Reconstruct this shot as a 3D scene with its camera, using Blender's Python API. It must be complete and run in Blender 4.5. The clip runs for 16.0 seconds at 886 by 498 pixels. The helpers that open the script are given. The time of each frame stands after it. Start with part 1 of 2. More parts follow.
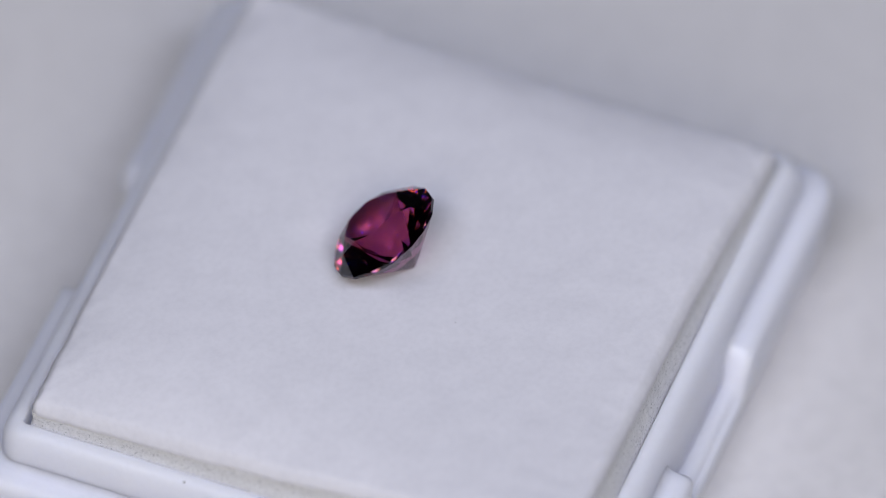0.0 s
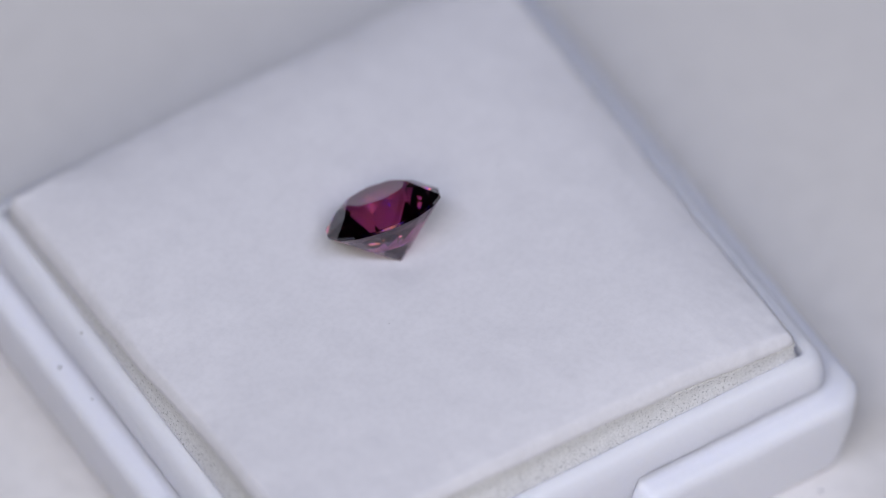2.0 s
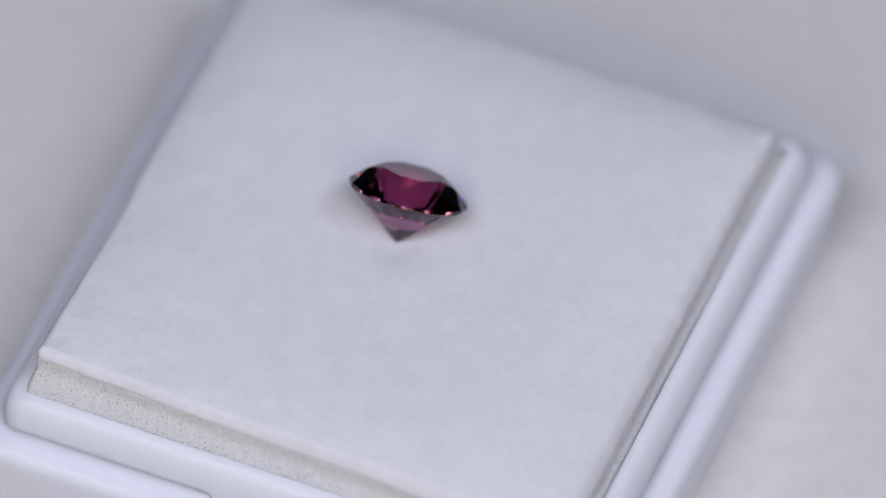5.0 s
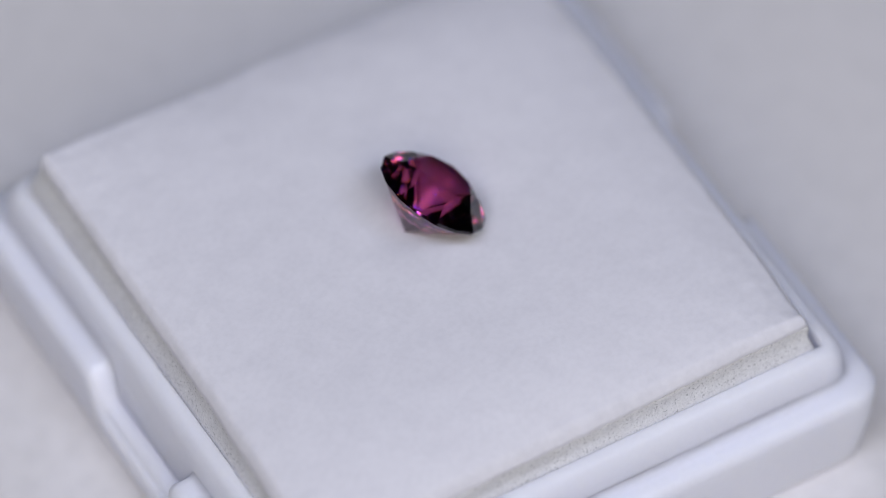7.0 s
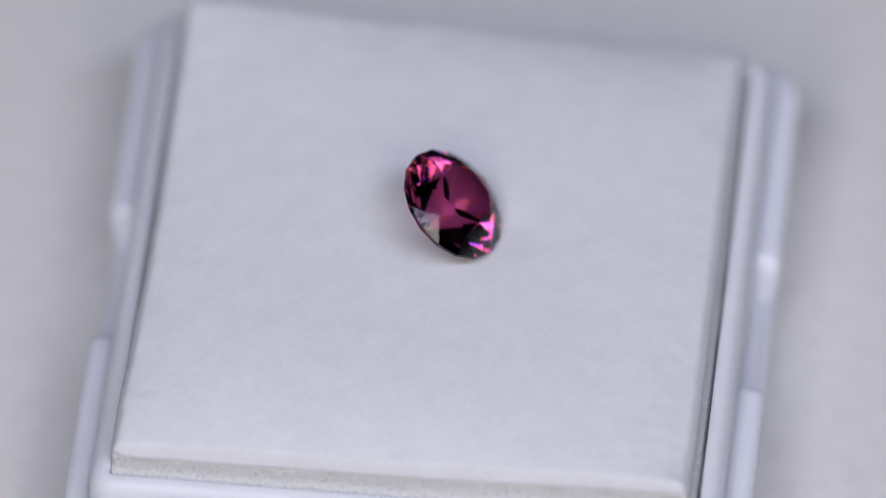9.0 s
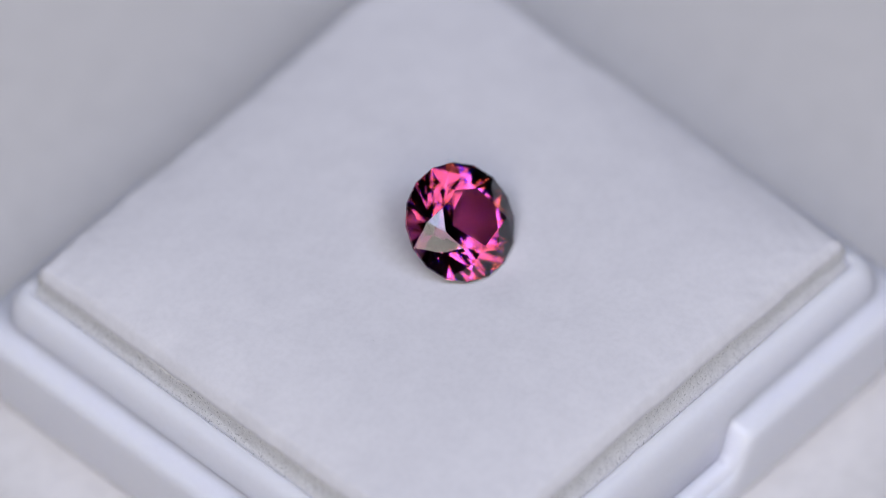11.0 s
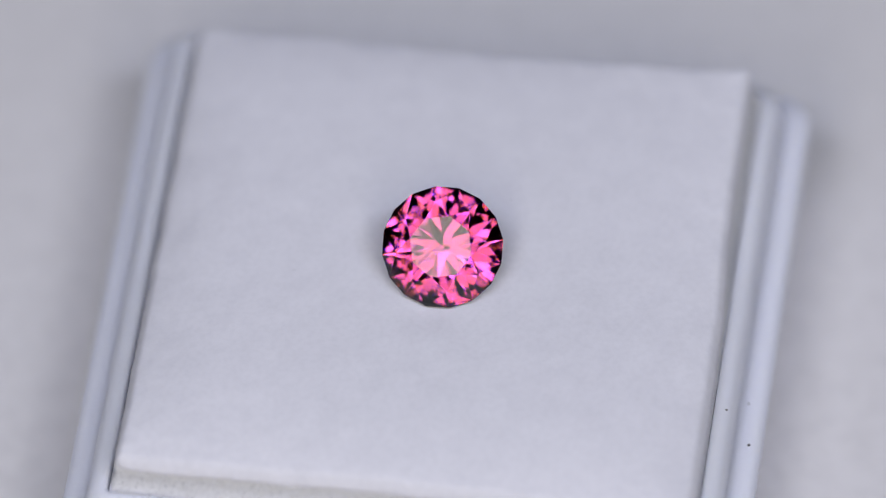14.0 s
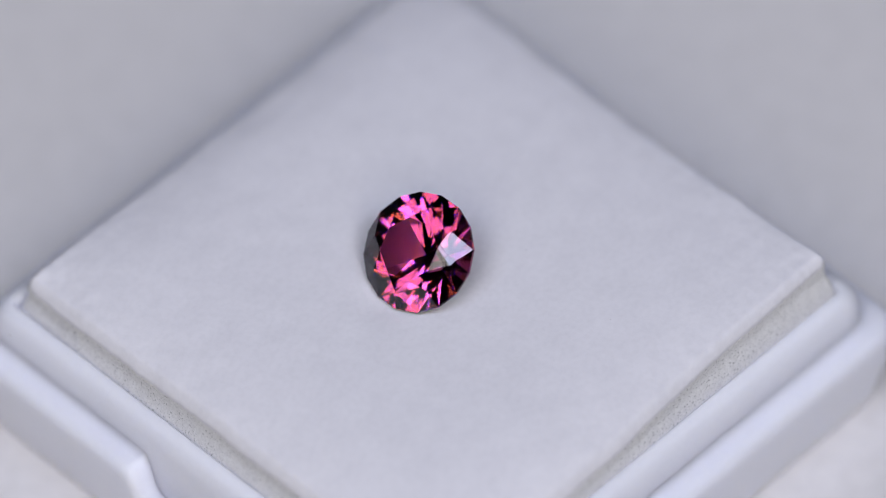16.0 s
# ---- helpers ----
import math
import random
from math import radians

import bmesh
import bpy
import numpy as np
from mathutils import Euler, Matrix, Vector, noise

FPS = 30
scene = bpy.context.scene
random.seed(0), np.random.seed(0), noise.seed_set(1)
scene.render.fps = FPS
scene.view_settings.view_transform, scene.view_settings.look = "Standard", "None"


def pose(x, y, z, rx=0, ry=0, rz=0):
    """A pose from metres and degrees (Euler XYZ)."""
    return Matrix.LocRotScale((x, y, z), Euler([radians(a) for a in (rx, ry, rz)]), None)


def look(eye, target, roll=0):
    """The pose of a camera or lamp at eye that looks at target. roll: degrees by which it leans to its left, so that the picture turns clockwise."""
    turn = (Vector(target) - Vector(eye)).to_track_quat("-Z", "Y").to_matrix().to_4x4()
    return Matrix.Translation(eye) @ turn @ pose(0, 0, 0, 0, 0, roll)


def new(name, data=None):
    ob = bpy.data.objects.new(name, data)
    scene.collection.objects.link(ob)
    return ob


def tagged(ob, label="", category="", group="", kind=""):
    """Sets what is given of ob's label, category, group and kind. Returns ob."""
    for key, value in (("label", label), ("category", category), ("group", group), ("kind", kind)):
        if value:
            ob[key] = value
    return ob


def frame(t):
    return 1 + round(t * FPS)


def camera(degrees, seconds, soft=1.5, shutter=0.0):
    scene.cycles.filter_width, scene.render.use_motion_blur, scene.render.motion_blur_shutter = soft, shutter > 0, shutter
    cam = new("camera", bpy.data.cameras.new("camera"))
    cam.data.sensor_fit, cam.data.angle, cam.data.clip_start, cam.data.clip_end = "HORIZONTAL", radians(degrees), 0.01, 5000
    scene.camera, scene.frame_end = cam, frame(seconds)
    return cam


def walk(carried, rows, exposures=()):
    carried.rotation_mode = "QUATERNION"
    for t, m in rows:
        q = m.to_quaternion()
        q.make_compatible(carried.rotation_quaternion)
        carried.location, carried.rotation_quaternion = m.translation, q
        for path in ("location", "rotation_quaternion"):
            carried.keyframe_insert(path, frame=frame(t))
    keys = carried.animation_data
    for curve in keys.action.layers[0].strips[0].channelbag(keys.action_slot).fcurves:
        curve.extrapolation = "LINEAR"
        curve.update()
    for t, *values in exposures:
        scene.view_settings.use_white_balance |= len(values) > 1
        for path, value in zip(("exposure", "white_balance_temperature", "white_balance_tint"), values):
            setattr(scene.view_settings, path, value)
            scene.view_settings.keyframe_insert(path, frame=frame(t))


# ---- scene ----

MM = 0.001
SPIN = 18.294          # degrees a second, clockwise from above
TOP = 9.8 * MM         # the foam's top above the turntable

# ---- camera: a long close-up lens on a stand, focused on the stone ----
cam = camera(4.3013, 16.0, soft=0.65)
EYE = Vector((0.98, -335.22, 410.03)) * MM + Vector((0, 0, TOP))
AIM = Vector((0.98, -0.242, 0.0)) * MM + Vector((0, 0, TOP))
STAND = look(EYE, AIM, -0.75)
walk(cam, [(0.0, STAND), (16.0, STAND)])
cam.data.dof.use_dof = True
cam.data.dof.focus_distance = 0.5267
cam.data.dof.aperture_fstop = 15.5

# ---- light: the dim light of a room all round, two warm-white panels beside the lens, a row of cool strips above it ----
world = bpy.data.worlds.new("room_air")
world.use_nodes = True
world.node_tree.nodes["Background"].inputs["Color"].default_value = (0.64, 0.66, 0.80, 1)
world.node_tree.nodes["Background"].inputs["Strength"].default_value = 0.025
scene.world = world

VIEW = (EYE - AIM).normalized()
RIGHT = STAND.to_3x3() @ Vector((1, 0, 0))
UP = STAND.to_3x3() @ Vector((0, 1, 0))
REACH = 0.43


def panel(name, a0, a1, b0, b1, radiance, colour):
    """An area lamp across the slopes a0..a1 to the right and b0..b1 upwards of the line from the stone to the lens."""
    w, h = (a1 - a0) * REACH, (b1 - b0) * REACH
    lamp = bpy.data.lights.new(name, "AREA")
    lamp.shape, lamp.size, lamp.size_y = "RECTANGLE", w, h
    lamp.energy, lamp.color = radiance * math.pi * w * h, colour
    ob = new(name, lamp)
    at = AIM + REACH * (VIEW + (a0 + a1) / 2 * RIGHT + (b0 + b1) / 2 * UP)
    turn = Matrix((RIGHT, UP, VIEW)).transposed().to_4x4()
    ob.matrix_world = Matrix.Translation(at) @ turn
    return ob


WARM = (1.0, 0.94, 0.87)
panel("panel_light", -0.42, -0.075, 0.03, 0.17, 4.15, WARM)
panel("panel_light", 0.09, 0.44, 0.03, 0.17, 4.15, WARM)
panel("panel_light", -0.42, -0.10, -0.44, 0.03, 4.15, WARM)
panel("panel_light", 0.16, 0.44, -0.44, 0.03, 4.15, WARM)
COOL = (0.68, 0.74, 1.0)
panel("strip_light", -0.56, 0.0, 0.20, 0.38, 10.9, COOL)
panel("strip_light", 0.0, 0.40, 0.20, 0.345, 10.9, COOL)
panel("strip_light", 0.40, 0.70, 0.20, 0.42, 10.9, COOL)


# ---- materials ----
def nodes_of(name):
    m = bpy.data.materials.new(name)
    m.use_nodes = True
    t = m.node_tree
    return m, t, t.nodes["Principled BSDF"]


def noise_node(t, scale, detail=4.0, rough=0.55):
    c = t.nodes.new("ShaderNodeTexCoord")
    n = t.nodes.new("ShaderNodeTexNoise")
    n.inputs["Scale"].default_value = scale
    n.inputs["Detail"].default_value = detail
    n.inputs["Roughness"].default_value = rough
    t.links.new(c.outputs["Object"], n.inputs["Vector"])
    return n.outputs["Fac"]


def ramp(t, fac, stops):
    r = t.nodes.new("ShaderNodeValToRGB")
    while len(r.color_ramp.elements) < len(stops):
        r.color_ramp.elements.new(0.5)
    for e, (at, col) in zip(r.color_ramp.elements, stops):
        e.position, e.color = at, (*col, 1)
    t.links.new(fac, r.inputs["Fac"])
    return r.outputs["Color"]


def mixed(t, a, b, amount, mode="MULTIPLY"):
    m = t.nodes.new("ShaderNodeMix")
    m.data_type, m.blend_type = "RGBA", mode
    m.inputs["Factor"].default_value = amount
    t.links.new(a, m.inputs["A"])
    t.links.new(b, m.inputs["B"])
    return m.outputs["Result"]


def bumped(t, bsdf, parts):
    """Fine relief: (height socket, distance in metres, strength), one on the other."""
    last = None
    for h, dist, strength in parts:
        b = t.nodes.new("ShaderNodeBump")
        b.inputs["Distance"].default_value = dist
        b.inputs["Strength"].default_value = strength
        t.links.new(h, b.inputs["Height"])
        if last:
            t.links.new(last, b.inputs["Normal"])
        last = b.outputs["Normal"]
    t.links.new(last, bsdf.inputs["Normal"])


def surface(name, light, dark, coarse, fine, rough, relief, sheen=0.0, grain=0.93):
    m, t, b = nodes_of(name)
    c = ramp(t, noise_node(t, coarse, 5), [(0.35, dark), (0.65, light)])
    f = ramp(t, noise_node(t, fine, 3), [(0.3, (grain, grain, grain)), (0.6, (1, 1, 1))])
    t.links.new(mixed(t, c, f, 1.0), b.inputs["Base Color"])
    b.inputs["Roughness"].default_value = rough
    b.inputs["Sheen Weight"].default_value = sheen
    bumped(t, b, [(noise_node(t, coarse * 1.7, 3), relief * 2, 0.5), (noise_node(t, fine, 4), relief, 0.6)])
    return m


TABLE_WHITE = surface("white_laminate", (0.792, 0.770, 0.742), (0.785, 0.763, 0.735), 60, 900, 0.55, 0.00001)
PLASTIC = surface("white_polystyrene", (0.852, 0.864, 0.999), (0.840, 0.852, 0.995), 220, 4000, 0.45, 0.0000004, 0.0, 0.985)
PLASTIC.node_tree.nodes["Principled BSDF"].inputs["Subsurface Weight"].default_value = 1.0
PLASTIC.node_tree.nodes["Principled BSDF"].inputs["Subsurface Radius"].default_value = (1.0, 1.0, 1.0)
PLASTIC.node_tree.nodes["Principled BSDF"].inputs["Subsurface Scale"].default_value = 0.0009
SKIN = surface("foam_skin", (0.838, 0.828, 0.847), (0.804, 0.794, 0.814), 700, 3600, 0.9, 0.000009, 0.1, 0.955)
CORE = surface("cut_foam", (0.89, 0.885, 0.86), (0.79, 0.785, 0.76), 7000, 16000, 0.95, 0.00004)
_t = CORE.node_tree
_pits = ramp(_t, noise_node(_t, 9500, 2, 0.4), [(0.29, (0.6, 0.6, 0.59)), (0.4, (1, 1, 1))])
_old = _t.nodes["Principled BSDF"].inputs["Base Color"].links[0].from_socket
_t.links.new(mixed(_t, _old, _pits, 1.0), _t.nodes["Principled BSDF"].inputs["Base Color"])
TABLE_DARK = surface("dark_laminate", (0.03, 0.03, 0.032), (0.022, 0.022, 0.024), 60, 900, 0.6, 0.00001)
FLOOR_GREY = surface("grey_floor", (0.16, 0.155, 0.15), (0.12, 0.12, 0.12), 4, 80, 0.8, 0.0005)
WALL_GREY = surface("grey_wall_paint", (0.34, 0.34, 0.36), (0.30, 0.30, 0.32), 3, 120, 0.85, 0.0004)
SPECK = surface("dark_dust", (0.12, 0.11, 0.12), (0.06, 0.06, 0.07), 3000, 9000, 0.9, 0.00001)

# the stone: a tint on its pavilion deepens light thrown back, in place of absorption over longer crossings
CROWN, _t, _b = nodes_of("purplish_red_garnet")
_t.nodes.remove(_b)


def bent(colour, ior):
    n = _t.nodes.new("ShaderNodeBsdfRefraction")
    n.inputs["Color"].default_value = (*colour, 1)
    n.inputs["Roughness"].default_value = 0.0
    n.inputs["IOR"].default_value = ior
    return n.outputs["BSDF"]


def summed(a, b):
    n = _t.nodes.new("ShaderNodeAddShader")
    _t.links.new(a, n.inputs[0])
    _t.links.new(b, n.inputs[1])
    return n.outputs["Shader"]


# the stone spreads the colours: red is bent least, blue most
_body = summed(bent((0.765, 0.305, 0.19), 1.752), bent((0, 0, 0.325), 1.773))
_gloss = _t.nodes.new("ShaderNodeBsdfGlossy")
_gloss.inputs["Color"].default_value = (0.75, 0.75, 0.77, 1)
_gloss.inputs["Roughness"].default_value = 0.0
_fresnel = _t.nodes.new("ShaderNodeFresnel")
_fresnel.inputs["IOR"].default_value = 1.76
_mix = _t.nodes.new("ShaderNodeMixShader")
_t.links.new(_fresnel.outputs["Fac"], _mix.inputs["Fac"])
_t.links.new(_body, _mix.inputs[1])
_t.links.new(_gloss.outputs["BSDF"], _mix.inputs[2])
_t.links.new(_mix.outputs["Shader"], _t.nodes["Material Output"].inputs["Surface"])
# the surface tint imitates absorption: each bounce inside darkens and reddens the light
PAVILION_TINT, _t, _b = nodes_of("garnet_pavilion_tint")
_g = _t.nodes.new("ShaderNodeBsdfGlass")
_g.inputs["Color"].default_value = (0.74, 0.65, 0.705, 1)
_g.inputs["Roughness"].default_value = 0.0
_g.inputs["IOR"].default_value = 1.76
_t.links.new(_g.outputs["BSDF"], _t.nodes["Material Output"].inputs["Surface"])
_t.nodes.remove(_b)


# ---- mesh helpers ----
def mesh_object(name, bm, material, smooth=True):
    me = bpy.data.meshes.new(name)
    bmesh.ops.recalc_face_normals(bm, faces=bm.faces)
    bm.to_mesh(me)
    bm.free()
    me.materials.append(material)
    if smooth:
        me.shade_smooth()
    return new(name, me)


def part(name, bm, material, parent, label="", smooth=True):
    ob = mesh_object(name, bm, material, smooth)
    ob.parent = parent
    if label:
        tagged(ob, label)
    return ob


def block(bm, x0, x1, y0, y1, z0, z1):
    m = Matrix.Translation(((x0 + x1) / 2, (y0 + y1) / 2, (z0 + z1) / 2)) @ Matrix.Diagonal((x1 - x0, y1 - y0, z1 - z0, 1))
    bmesh.ops.create_cube(bm, size=1, matrix=m)


def rounded_square(half, radius, n=64, corner=10):
    """Points round a square with rounded corners, anticlockwise, with the side each belongs to (0 right, 1 back, 2 left, 3 front)."""
    pts = []
    s = half - radius
    for k in range(4):
        a = k * math.pi / 2
        ca, sa = math.cos(a), math.sin(a)
        side = [(half, -s + 2 * s * i / n) for i in range(n)]
        side += [(s + radius * math.cos(b), s + radius * math.sin(b)) for b in (math.pi / 2 * i / corner for i in range(corner))]
        pts += [(ca * x - sa * y, sa * x + ca * y, k) for x, y in side]
    return pts


def loft(bm, rings, close_first=False, close_last=False):
    vs = [[bm.verts.new(p) for p in ring] for ring in rings]
    n = len(vs[0])
    for a, b in zip(vs, vs[1:]):
        for i in range(n):
            bm.faces.new((a[i], a[(i + 1) % n], b[(i + 1) % n], b[i]))
    if close_first:
        bm.faces.new(vs[0])
    if close_last:
        bm.faces.new(vs[-1])
    return vs


def smoothstep(a, b, x):
    u = min(1, max(0, (x - a) / (b - a)))
    return u * u * (3 - 2 * u)


# ---- floor and table ----
def room():
    """A plain closed room round the table."""
    for name, box, material, label in (
            ("floor", (-1.9, 1.9, -1.9, 1.9, -0.85, -0.75), FLOOR_GREY, "plain grey floor of the dim room"),
            ("ceiling", (-1.9, 1.9, -1.9, 1.9, 1.75, 1.85), WALL_GREY, "plain ceiling of the dim room"),
            ("wall_north", (-1.8, 1.8, 1.8, 1.9, -0.75, 1.75), WALL_GREY, "plain painted wall of the dim room"),
            ("wall_south", (-1.8, 1.8, -1.9, -1.8, -0.75, 1.75), WALL_GREY, "plain painted wall of the dim room"),
            ("wall_east", (1.8, 1.9, -1.9, 1.9, -0.75, 1.75), WALL_GREY, "plain painted wall of the dim room"),
            ("wall_west", (-1.9, -1.8, -1.9, 1.9, -0.75, 1.75), WALL_GREY, "plain painted wall of the dim room")):
        bm = bmesh.new()
        block(bm, *box)
        tagged(mesh_object(name, bm, material, False), label, name.split("_")[0], kind="structure")


def work_table():
    table = new("work_table")
    bm = bmesh.new()
    block(bm, -0.6, 0.6, -0.4, 0.4, -0.042, -0.012)
    bmesh.ops.bevel(bm, geom=bm.edges[:], offset=0.004, segments=3, affect="EDGES")
    part("tabletop", bm, TABLE_DARK, table, smooth=False)
    for x in (-0.56, 0.56):
        for y in (-0.36, 0.36):
            bm = bmesh.new()
            block(bm, x - 0.02, x + 0.02, y - 0.02, y + 0.02, -0.75, -0.042)
            bmesh.ops.bevel(bm, geom=bm.edges[:], offset=0.003, segments=2, affect="EDGES")
            part("leg", bm, TABLE_DARK, table, smooth=False)
    return tagged(table, "dark work table standing under the turntable", "table")


def turntable():
    bm = bmesh.new()
    prof = [(0.052, -0.012), (0.055, -0.011), (0.055, -0.002), (0.0546, -0.0006), (0.0535, 0.0)]
    rings = [[(r * math.cos(2 * math.pi * i / 160), r * math.sin(2 * math.pi * i / 160), z) for i in range(160)] for r, z in prof]
    loft(bm, rings, True, True)
    ob = mesh_object("turntable", bm, TABLE_WHITE, False)
    return tagged(ob, "white round turntable turning slowly under the box", "turntable")


# ---- the box on the turntable ----
BOX = Matrix.Translation((-0.775 * MM, -0.549 * MM, 0)) @ Matrix.Rotation(radians(-22.13), 4, "Z")


def boxed(x, y, z):
    """A place in the box's own frame, in millimetres and z from the foam's top."""
    return BOX @ Vector((x * MM, y * MM, TOP + z * MM))


def display_box():
    """A moulded base with a ledge that dips at two finger notches, and the raised lip inside it."""
    box = new("display_box")

    def moulded(name, prof, label):
        rings = []
        for half, radius, z, dip in prof:
            ring = []
            for x, y, k in rounded_square(half, radius, 90):
                zz = z
                if dip and k in (0, 2) and abs(x) > half - 0.01:
                    s = 1 - smoothstep(2.95, 3.75, abs(y))
                    zz -= 1.9 * dip * s
                    x -= math.copysign(0.42 * dip * s, x)
                ring.append(boxed(x, y, zz))
            rings.append(ring)
        bm = bmesh.new()
        loft(bm, rings, True, True)
        return part(name, bm, PLASTIC, box, label)

    moulded("base", [(14.50, 1.1, -9.79, 0), (14.62, 1.15, -9.77, 0), (14.70, 1.2, -9.6, 0), (15.18, 1.5, -7.0, 0.1), (15.31, 1.6, -5.6, 0.8), (15.33, 1.6, -5.25, 1), (15.31, 1.6, -5.02, 1), (15.24, 1.58, -4.86, 1),
                     (15.11, 1.55, -4.74, 1), (14.97, 1.5, -4.67, 1), (14.75, 1.45, -4.63, 1), (14.5, 1.4, -4.61, 1), (14.32, 1.3, -4.58, 1), (14.20, 1.22, -4.5, 1), (14.12, 1.15, -4.36, 1), (14.09, 1.1, -4.2, 1), (13.7, 0.9, -4.6, 1), (13.4, 0.8, -7.2, 0)],
            "outer white plastic wall and ledge with finger notches")
    moulded("lip", [(13.5, 0.9, -7.1, 0), (14.12, 1.1, -6.9, 0), (14.12, 1.1, -4.5, 0), (14.08, 1.08, -3.6, 0), (14.03, 1.05, -3.2, 0), (13.93, 1.03, -2.95, 0), (13.83, 1.0, -2.76, 0), (13.68, 0.95, -2.63, 0), (13.5, 0.88, -2.56, 0),
                    (13.32, 0.65, -2.55, 0), (13.20, 0.3, -2.57, 0), (13.14, 0.2, -2.64, 0), (13.12, 0.18, -3.2, 0), (13.04, 0.18, -8.6, 0), (12.7, 0.3, -8.75, 0)],
            "raised white plastic lip that holds the lid")
    return tagged(box, "open square white plastic gem box with finger notches", "box")


def foam_pad():
    """A pad cut by hand: it sags towards its sides, and its skin rolls down to the rough cut."""
    pad = new("foam_pad")
    half, n, roll = 12.74, 150, 0.45
    bm = bmesh.new()

    def cut(x, y):
        sides = ((12.7 - x, np.interp(y, (-12.7, -5, 0, 5, 8, 12.7), (-0.4, -0.95, -1.15, -1.28, -1.38, -1.7))),
                 (12.7 + x, np.interp(y, (-12.7, -6, 0, 6, 12.7), (-1.65, -1.42, -1.35, -1.4, -1.6))),
                 (12.7 - y, np.interp(x, (-12.7, -5, 0, 5, 12.7), (-1.25, -1.5, -1.6, -1.7, -1.75))),
                 (12.7 + y, np.interp(x, (-12.7, -6, -1, 3, 7, 12.7), (-1.95, -1.65, -1.35, -1.12, -0.8, -0.45))))
        weights = [1 / (0.25 + max(0, d)) ** 2 for d, _ in sides]
        return sum(w * z for w, (_, z) in zip(weights, sides)) / sum(weights) + 0.08 * noise.noise((x * 0.45, y * 0.45, 8.0)) + 0.04 * noise.noise((x * 1.9, y * 1.9, 5.0))

    def placed(x, y, z):
        """Hand-cut sides: the pad meets the lip along half of its front and at one corner, and leaves a narrow gap elsewhere."""
        right = np.interp(y, (-12.7, 0, 4, 8, 10, 12.7), (12.75, 12.76, 12.83, 12.97, 13.1, 13.1))
        left = np.interp(y, (-12.7, 9, 12.7), (12.79, 12.77, 12.69))
        front = np.interp(x, (-12.7, -3, 0, 2, 4.5, 12.7), (13.1, 13.1, 13.02, 12.91, 12.79, 12.81))
        u, v = x / half, y / half
        x += max(0, u) * (right - half) - max(0, -u) * (left - half)
        y += max(0, v) * 0.09 - max(0, -v) * (front - half)
        return boxed(min(13.11, max(-13.11, x)), min(13.11, max(-13.11, y)), z)

    def ragged(u):
        return 0.05 * noise.noise((u * 0.5, 3.1, 0.0)) + 0.03 * noise.noise((u * 2.3, 1.7, 4.0)) + 0.02 * noise.noise((u * 6.0, 7.7, 1.0))

    def spread(i):
        u = 2 * i / n - 1
        return half * (0.5 * u + 0.5 * math.copysign(1 - (1 - abs(u)) ** 2.0, u))
    grid = []
    for j in range(n + 1):
        row = []
        for i in range(n + 1):
            x, y = spread(i), spread(j)
            dx, dy = half - abs(x), half - abs(y)
            far = 1 - (1 - min(1, abs(x) / half) ** 6) * (1 - min(1, abs(y) / half) ** 6)
            flat = (cut(x, y) + 0.56) * far
            flat += 0.06 * noise.noise((x * 0.16, y * 0.16, 0.3)) + 0.02 * noise.noise((x * 0.9, y * 0.9, 2.0))
            along = min(0.65, max(-2.95, x))
            flat -= (0.255 + 0.03 * along) * math.exp(-((x - along) ** 2 + (y + 0.37) ** 2) / 1.7)
            g = min(1.0, (max(0, 1 - dx / roll) ** 4 + max(0, 1 - dy / roll) ** 4) ** 0.25)
            z = flat + (cut(x, y) - flat) * g ** 2.2
            if min(dx, dy) < 1.2:
                w = (1.2 - min(dx, dy)) / 1.2
                if dx <= dy:
                    x += w * ragged(y + 40 * math.copysign(1, x))
                if dy <= dx:
                    y += w * ragged(x + 90 * math.copysign(1, y))
            if dx + dy < 0.4:
                k = 0.4 - dx - dy
                x -= math.copysign(k * 0.3, x)
                y -= math.copysign(k * 0.3, y)
            row.append(bm.verts.new(placed(x, y, z)))
        grid.append(row)
    for j in range(n):
        for i in range(n):
            bm.faces.new((grid[j][i], grid[j][i + 1], grid[j + 1][i + 1], grid[j + 1][i]))
    rim = grid[0][:-1] + [row[-1] for row in grid[:-1]] + grid[-1][:0:-1] + [row[0] for row in grid[:0:-1]]
    middle = boxed(0, 0, -0.8)
    low = [bm.verts.new(v.co + (middle - v.co) * 0.003 + Vector((0, 0, -0.05 * MM))) for v in rim]
    for i in range(len(rim)):
        k = (i + 1) % len(rim)
        bm.faces.new((rim[i], rim[k], low[k], low[i]))
    part("top_skin", bm, SKIN, pad, "smooth white foam top with soft rounded edges")
    bm = bmesh.new()
    rings = []
    for half2, down in ((12.45, 0.0), (12.68, 0.02), (12.69, 0.12), (12.69, 0.24), (12.68, 0.36), (12.68, 0.48), (12.68, 0.6), (12.7, 0.8), (12.76, 1.0), (12.85, 1.3), (12.94, 1.7), (13.04, 2.2), (13.1, 3.0), (13.1, 6.6)):
        ring = []
        for x, y, k in rounded_square(half2, 0.2, 240, 3):
            z = cut(x, y) - 0.05 - down
            g = 0.022 * noise.noise((x * 6, y * 6, z * 6)) + 0.02 * noise.noise((x * 2.2, y * 2.2, z * 3)) + ragged((y if k in (0, 2) else x) + 20 * k)
            f = 1 + (g if down else 0) / half2
            ring.append(placed(x * f, y * f, z))
        rings.append(ring)
    loft(bm, rings, True, True)
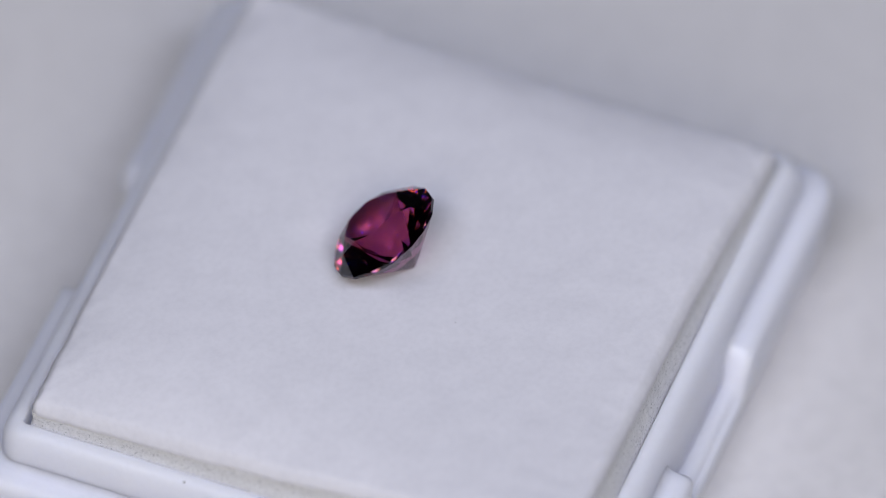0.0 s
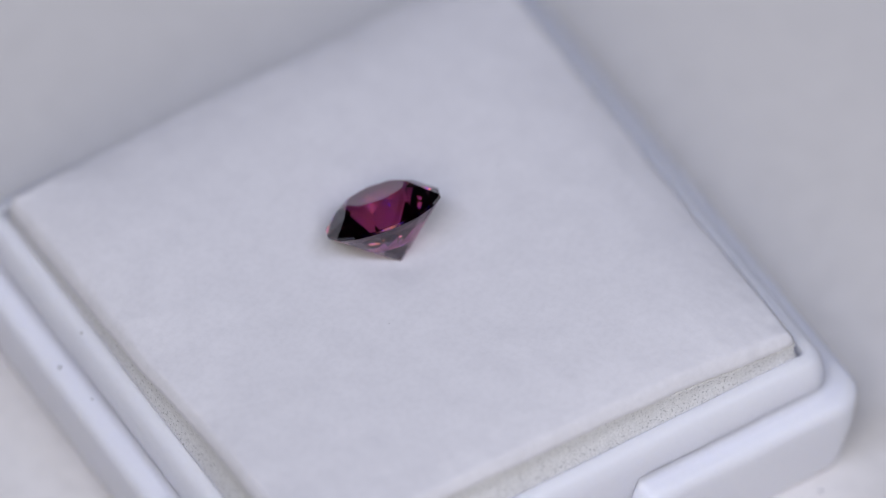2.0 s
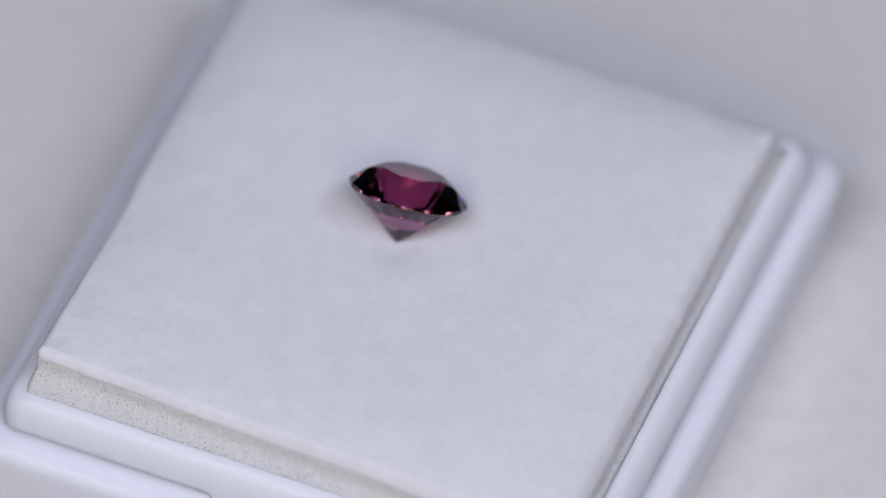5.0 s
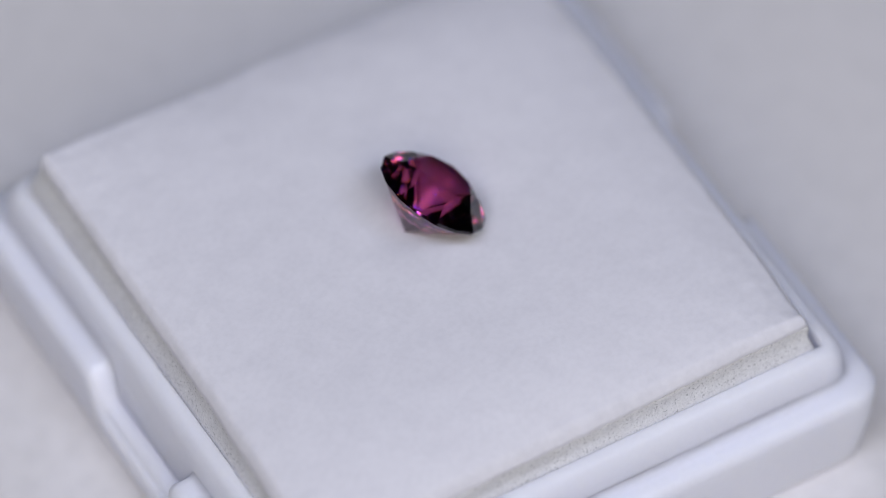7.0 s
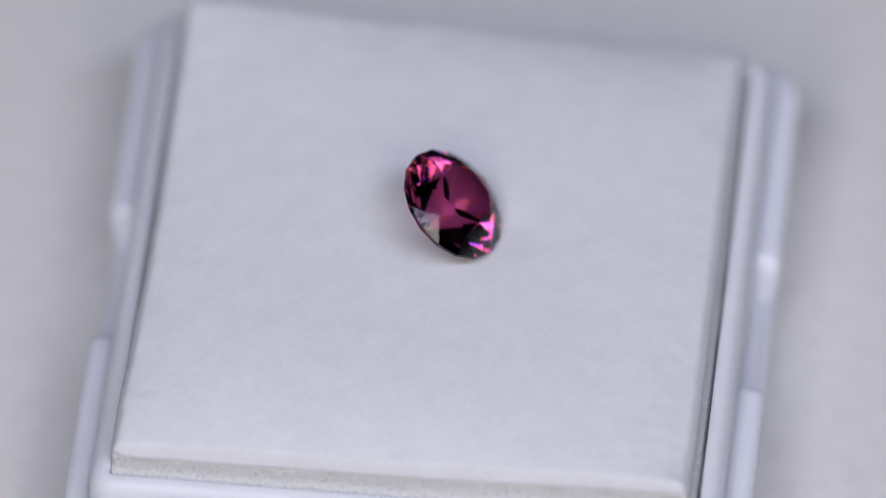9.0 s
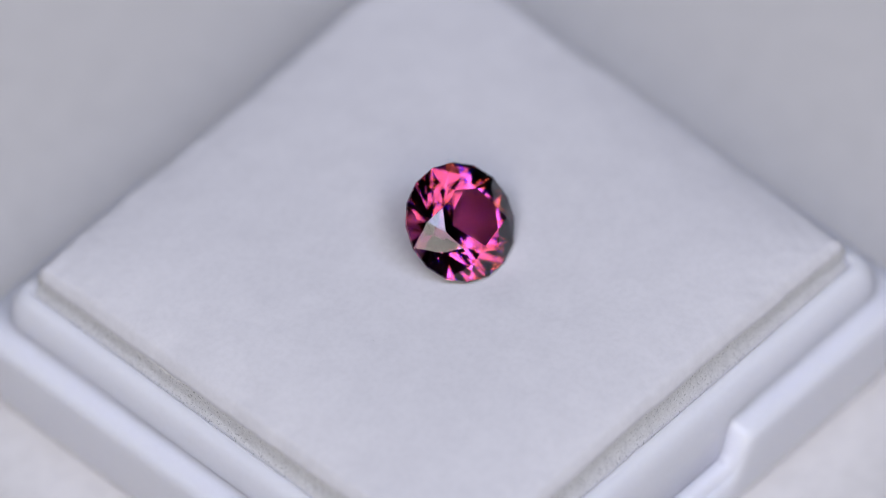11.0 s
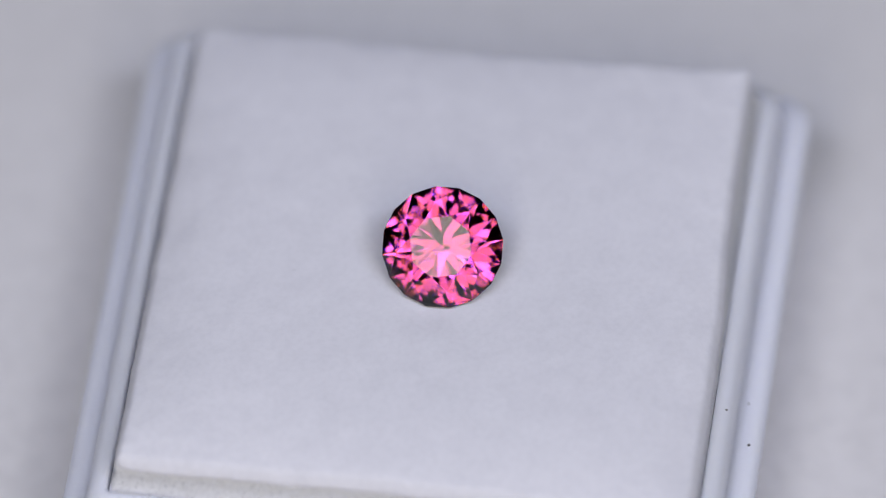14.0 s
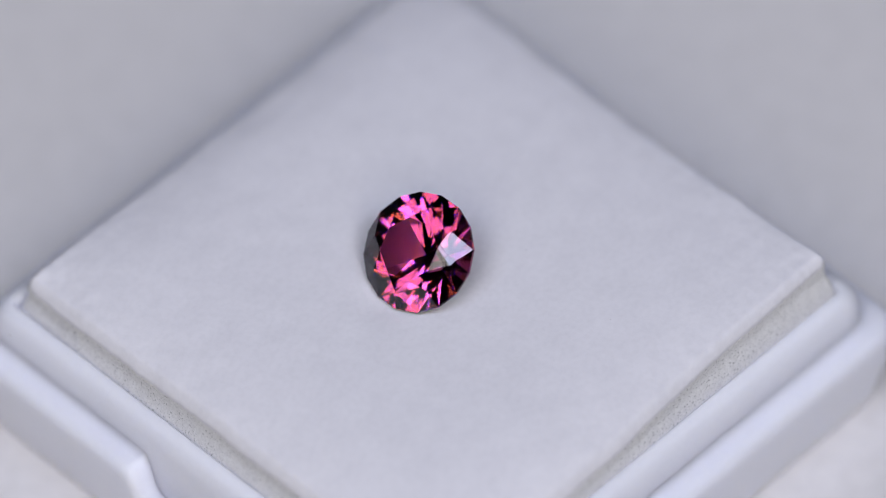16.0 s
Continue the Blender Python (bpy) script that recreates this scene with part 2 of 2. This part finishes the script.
    part("core", bm, CORE, pad, "rough porous grey cut side of the foam")
    return tagged(pad, "white square foam pad filling the plastic box", "foam pad")


# ---- the stone ----
def gemstone():
    n = Vector((-0.57815, 0.23085, 0.78261)).normalized()
    e = Vector((-0.106, -0.994, 0.0))
    e = (e - e.dot(n) * n).normalized()
    f = n.cross(e)
    centre = Vector((-1.657, -0.586, 1.637))
    R, hp, hc, gt = 2.735, 2.34, 0.95, 0.075
    rt = 0.525 * R
    flat = rt * math.cos(math.pi / 8)

    def at(r, a, z):
        a = radians(a)
        p = centre + r * (math.cos(a) * e + math.sin(a) * f) + z * n
        return Vector((p.x * MM, p.y * MM, TOP + p.z * MM))

    rs = flat + 0.5 * (R - flat)
    zs = hc * (R - rs * math.cos(math.pi / 8)) / (R - rt)
    table = [at(rt, 45 * k + 22.5, gt + hc) for k in range(8)]
    star = [at(rs, 45 * k, gt + zs) for k in range(8)]
    upper = [at(R, 22.5 * k, gt) for k in range(16)]
    lower = [at(R, 22.5 * k, -gt) for k in range(16)]
    rl = 0.24 * R
    zl = -(hp - gt) * (1 - rl * math.cos(math.pi / 8) / R) - gt
    tips = [at(rl, 45 * k, zl) for k in range(8)]
    culet = at(0, 0, -hp)
    crown, pavilion, girdle = [table], [], []
    for k in range(8):
        t0, t1 = table[k - 1], table[k]
        s0, s1 = star[k], star[(k + 1) % 8]
        g = upper[(2 * k + 1) % 16]
        crown += [(t0, t1, s0), (t1, s0, g, s1), (s0, upper[2 * k], g), (s0, upper[(2 * k - 1) % 16], upper[2 * k])]
        p0, p1 = tips[k], tips[(k + 1) % 8]
        low = lower[(2 * k + 1) % 16]
        pavilion += [(culet, p0, low, p1), (p0, lower[2 * k], low), (p0, lower[(2 * k - 1) % 16], lower[2 * k])]
    for k in range(16):
        girdle.append((upper[k], upper[(k + 1) % 16], lower[(k + 1) % 16], lower[k]))
    stone = new("gemstone")
    middle = Vector((centre.x * MM, centre.y * MM, TOP + centre.z * MM))
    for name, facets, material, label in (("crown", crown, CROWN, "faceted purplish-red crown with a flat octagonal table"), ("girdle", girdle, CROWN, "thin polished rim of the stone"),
                                          ("pavilion", pavilion, PAVILION_TINT, "pale see-through faceted cone under the rim")):
        places, faces = [], []
        for facet in facets:
            out = (facet[1] - facet[0]).cross(facet[2] - facet[0]).dot(sum(facet, Vector()) / len(facet) - middle)
            facet = list(facet) if out > 0 else list(facet)[::-1]
            faces.append(tuple(range(len(places), len(places) + len(facet))))
            places += facet
        me = bpy.data.meshes.new(name)
        me.from_pydata(places, [], faces)
        me.materials.append(material)
        piece = tagged(new(name, me), label)
        piece.parent = stone
    return tagged(stone, "round brilliant-cut purplish-red garnet lying tilted on white foam", "gemstone")


# ---- specks of dust ----
def dust_speck(place, size, label):
    bm = bmesh.new()
    bmesh.ops.create_icosphere(bm, subdivisions=2, radius=size * MM)
    for v in bm.verts:
        v.co *= 1 + 0.35 * noise.noise(v.co * 9000 + place * 800)
        v.co.z *= 0.45
    bmesh.ops.translate(bm, verts=bm.verts, vec=place)
    ob = mesh_object("dust_speck", bm, SPECK)
    return tagged(ob, label, "dust", "specks of dust")


room()
work_table()
TURNING = [turntable(), display_box(), foam_pad(), gemstone()]
ON_BOX = "tiny dark dust speck stuck to the white plastic rim"
ON_FOAM = "tiny dark dust speck lying on the white foam"
for x, y, z, size, label in ((-5.10, -13.70, -2.57, 0.05, ON_BOX), (-5.35, -14.76, -4.62, 0.07, ON_BOX), (-3.02, -14.45, -4.61, 0.05, ON_BOX), (2.63, -14.23, -4.62, 0.05, ON_BOX),
                             (-14.03, 12.5, -3.5, 0.06, ON_BOX), (-14.12, -7.7, -4.63, 0.055, ON_BOX),
                             (-1.63, 6.25, 0.0, 0.016, ON_FOAM), (3.3, -8.28, -0.02, 0.014, ON_FOAM), (8.54, 6.81, -0.1, 0.014, ON_FOAM), (3.6, -2.8, 0.0, 0.016, ON_FOAM),
                             (15.5, 12.64, -9.78, 0.07, "tiny dark dust speck lying on the white turntable")):
    TURNING.append(dust_speck(boxed(x, y, z), size, label))


def motions():
    """All that stands on the turntable turns with it, at an even pace."""
    for thing in TURNING:
        walk(thing, [(i * 0.5, pose(0, 0, 0, 0, 0, -SPIN * i * 0.5)) for i in range(33)])


motions()
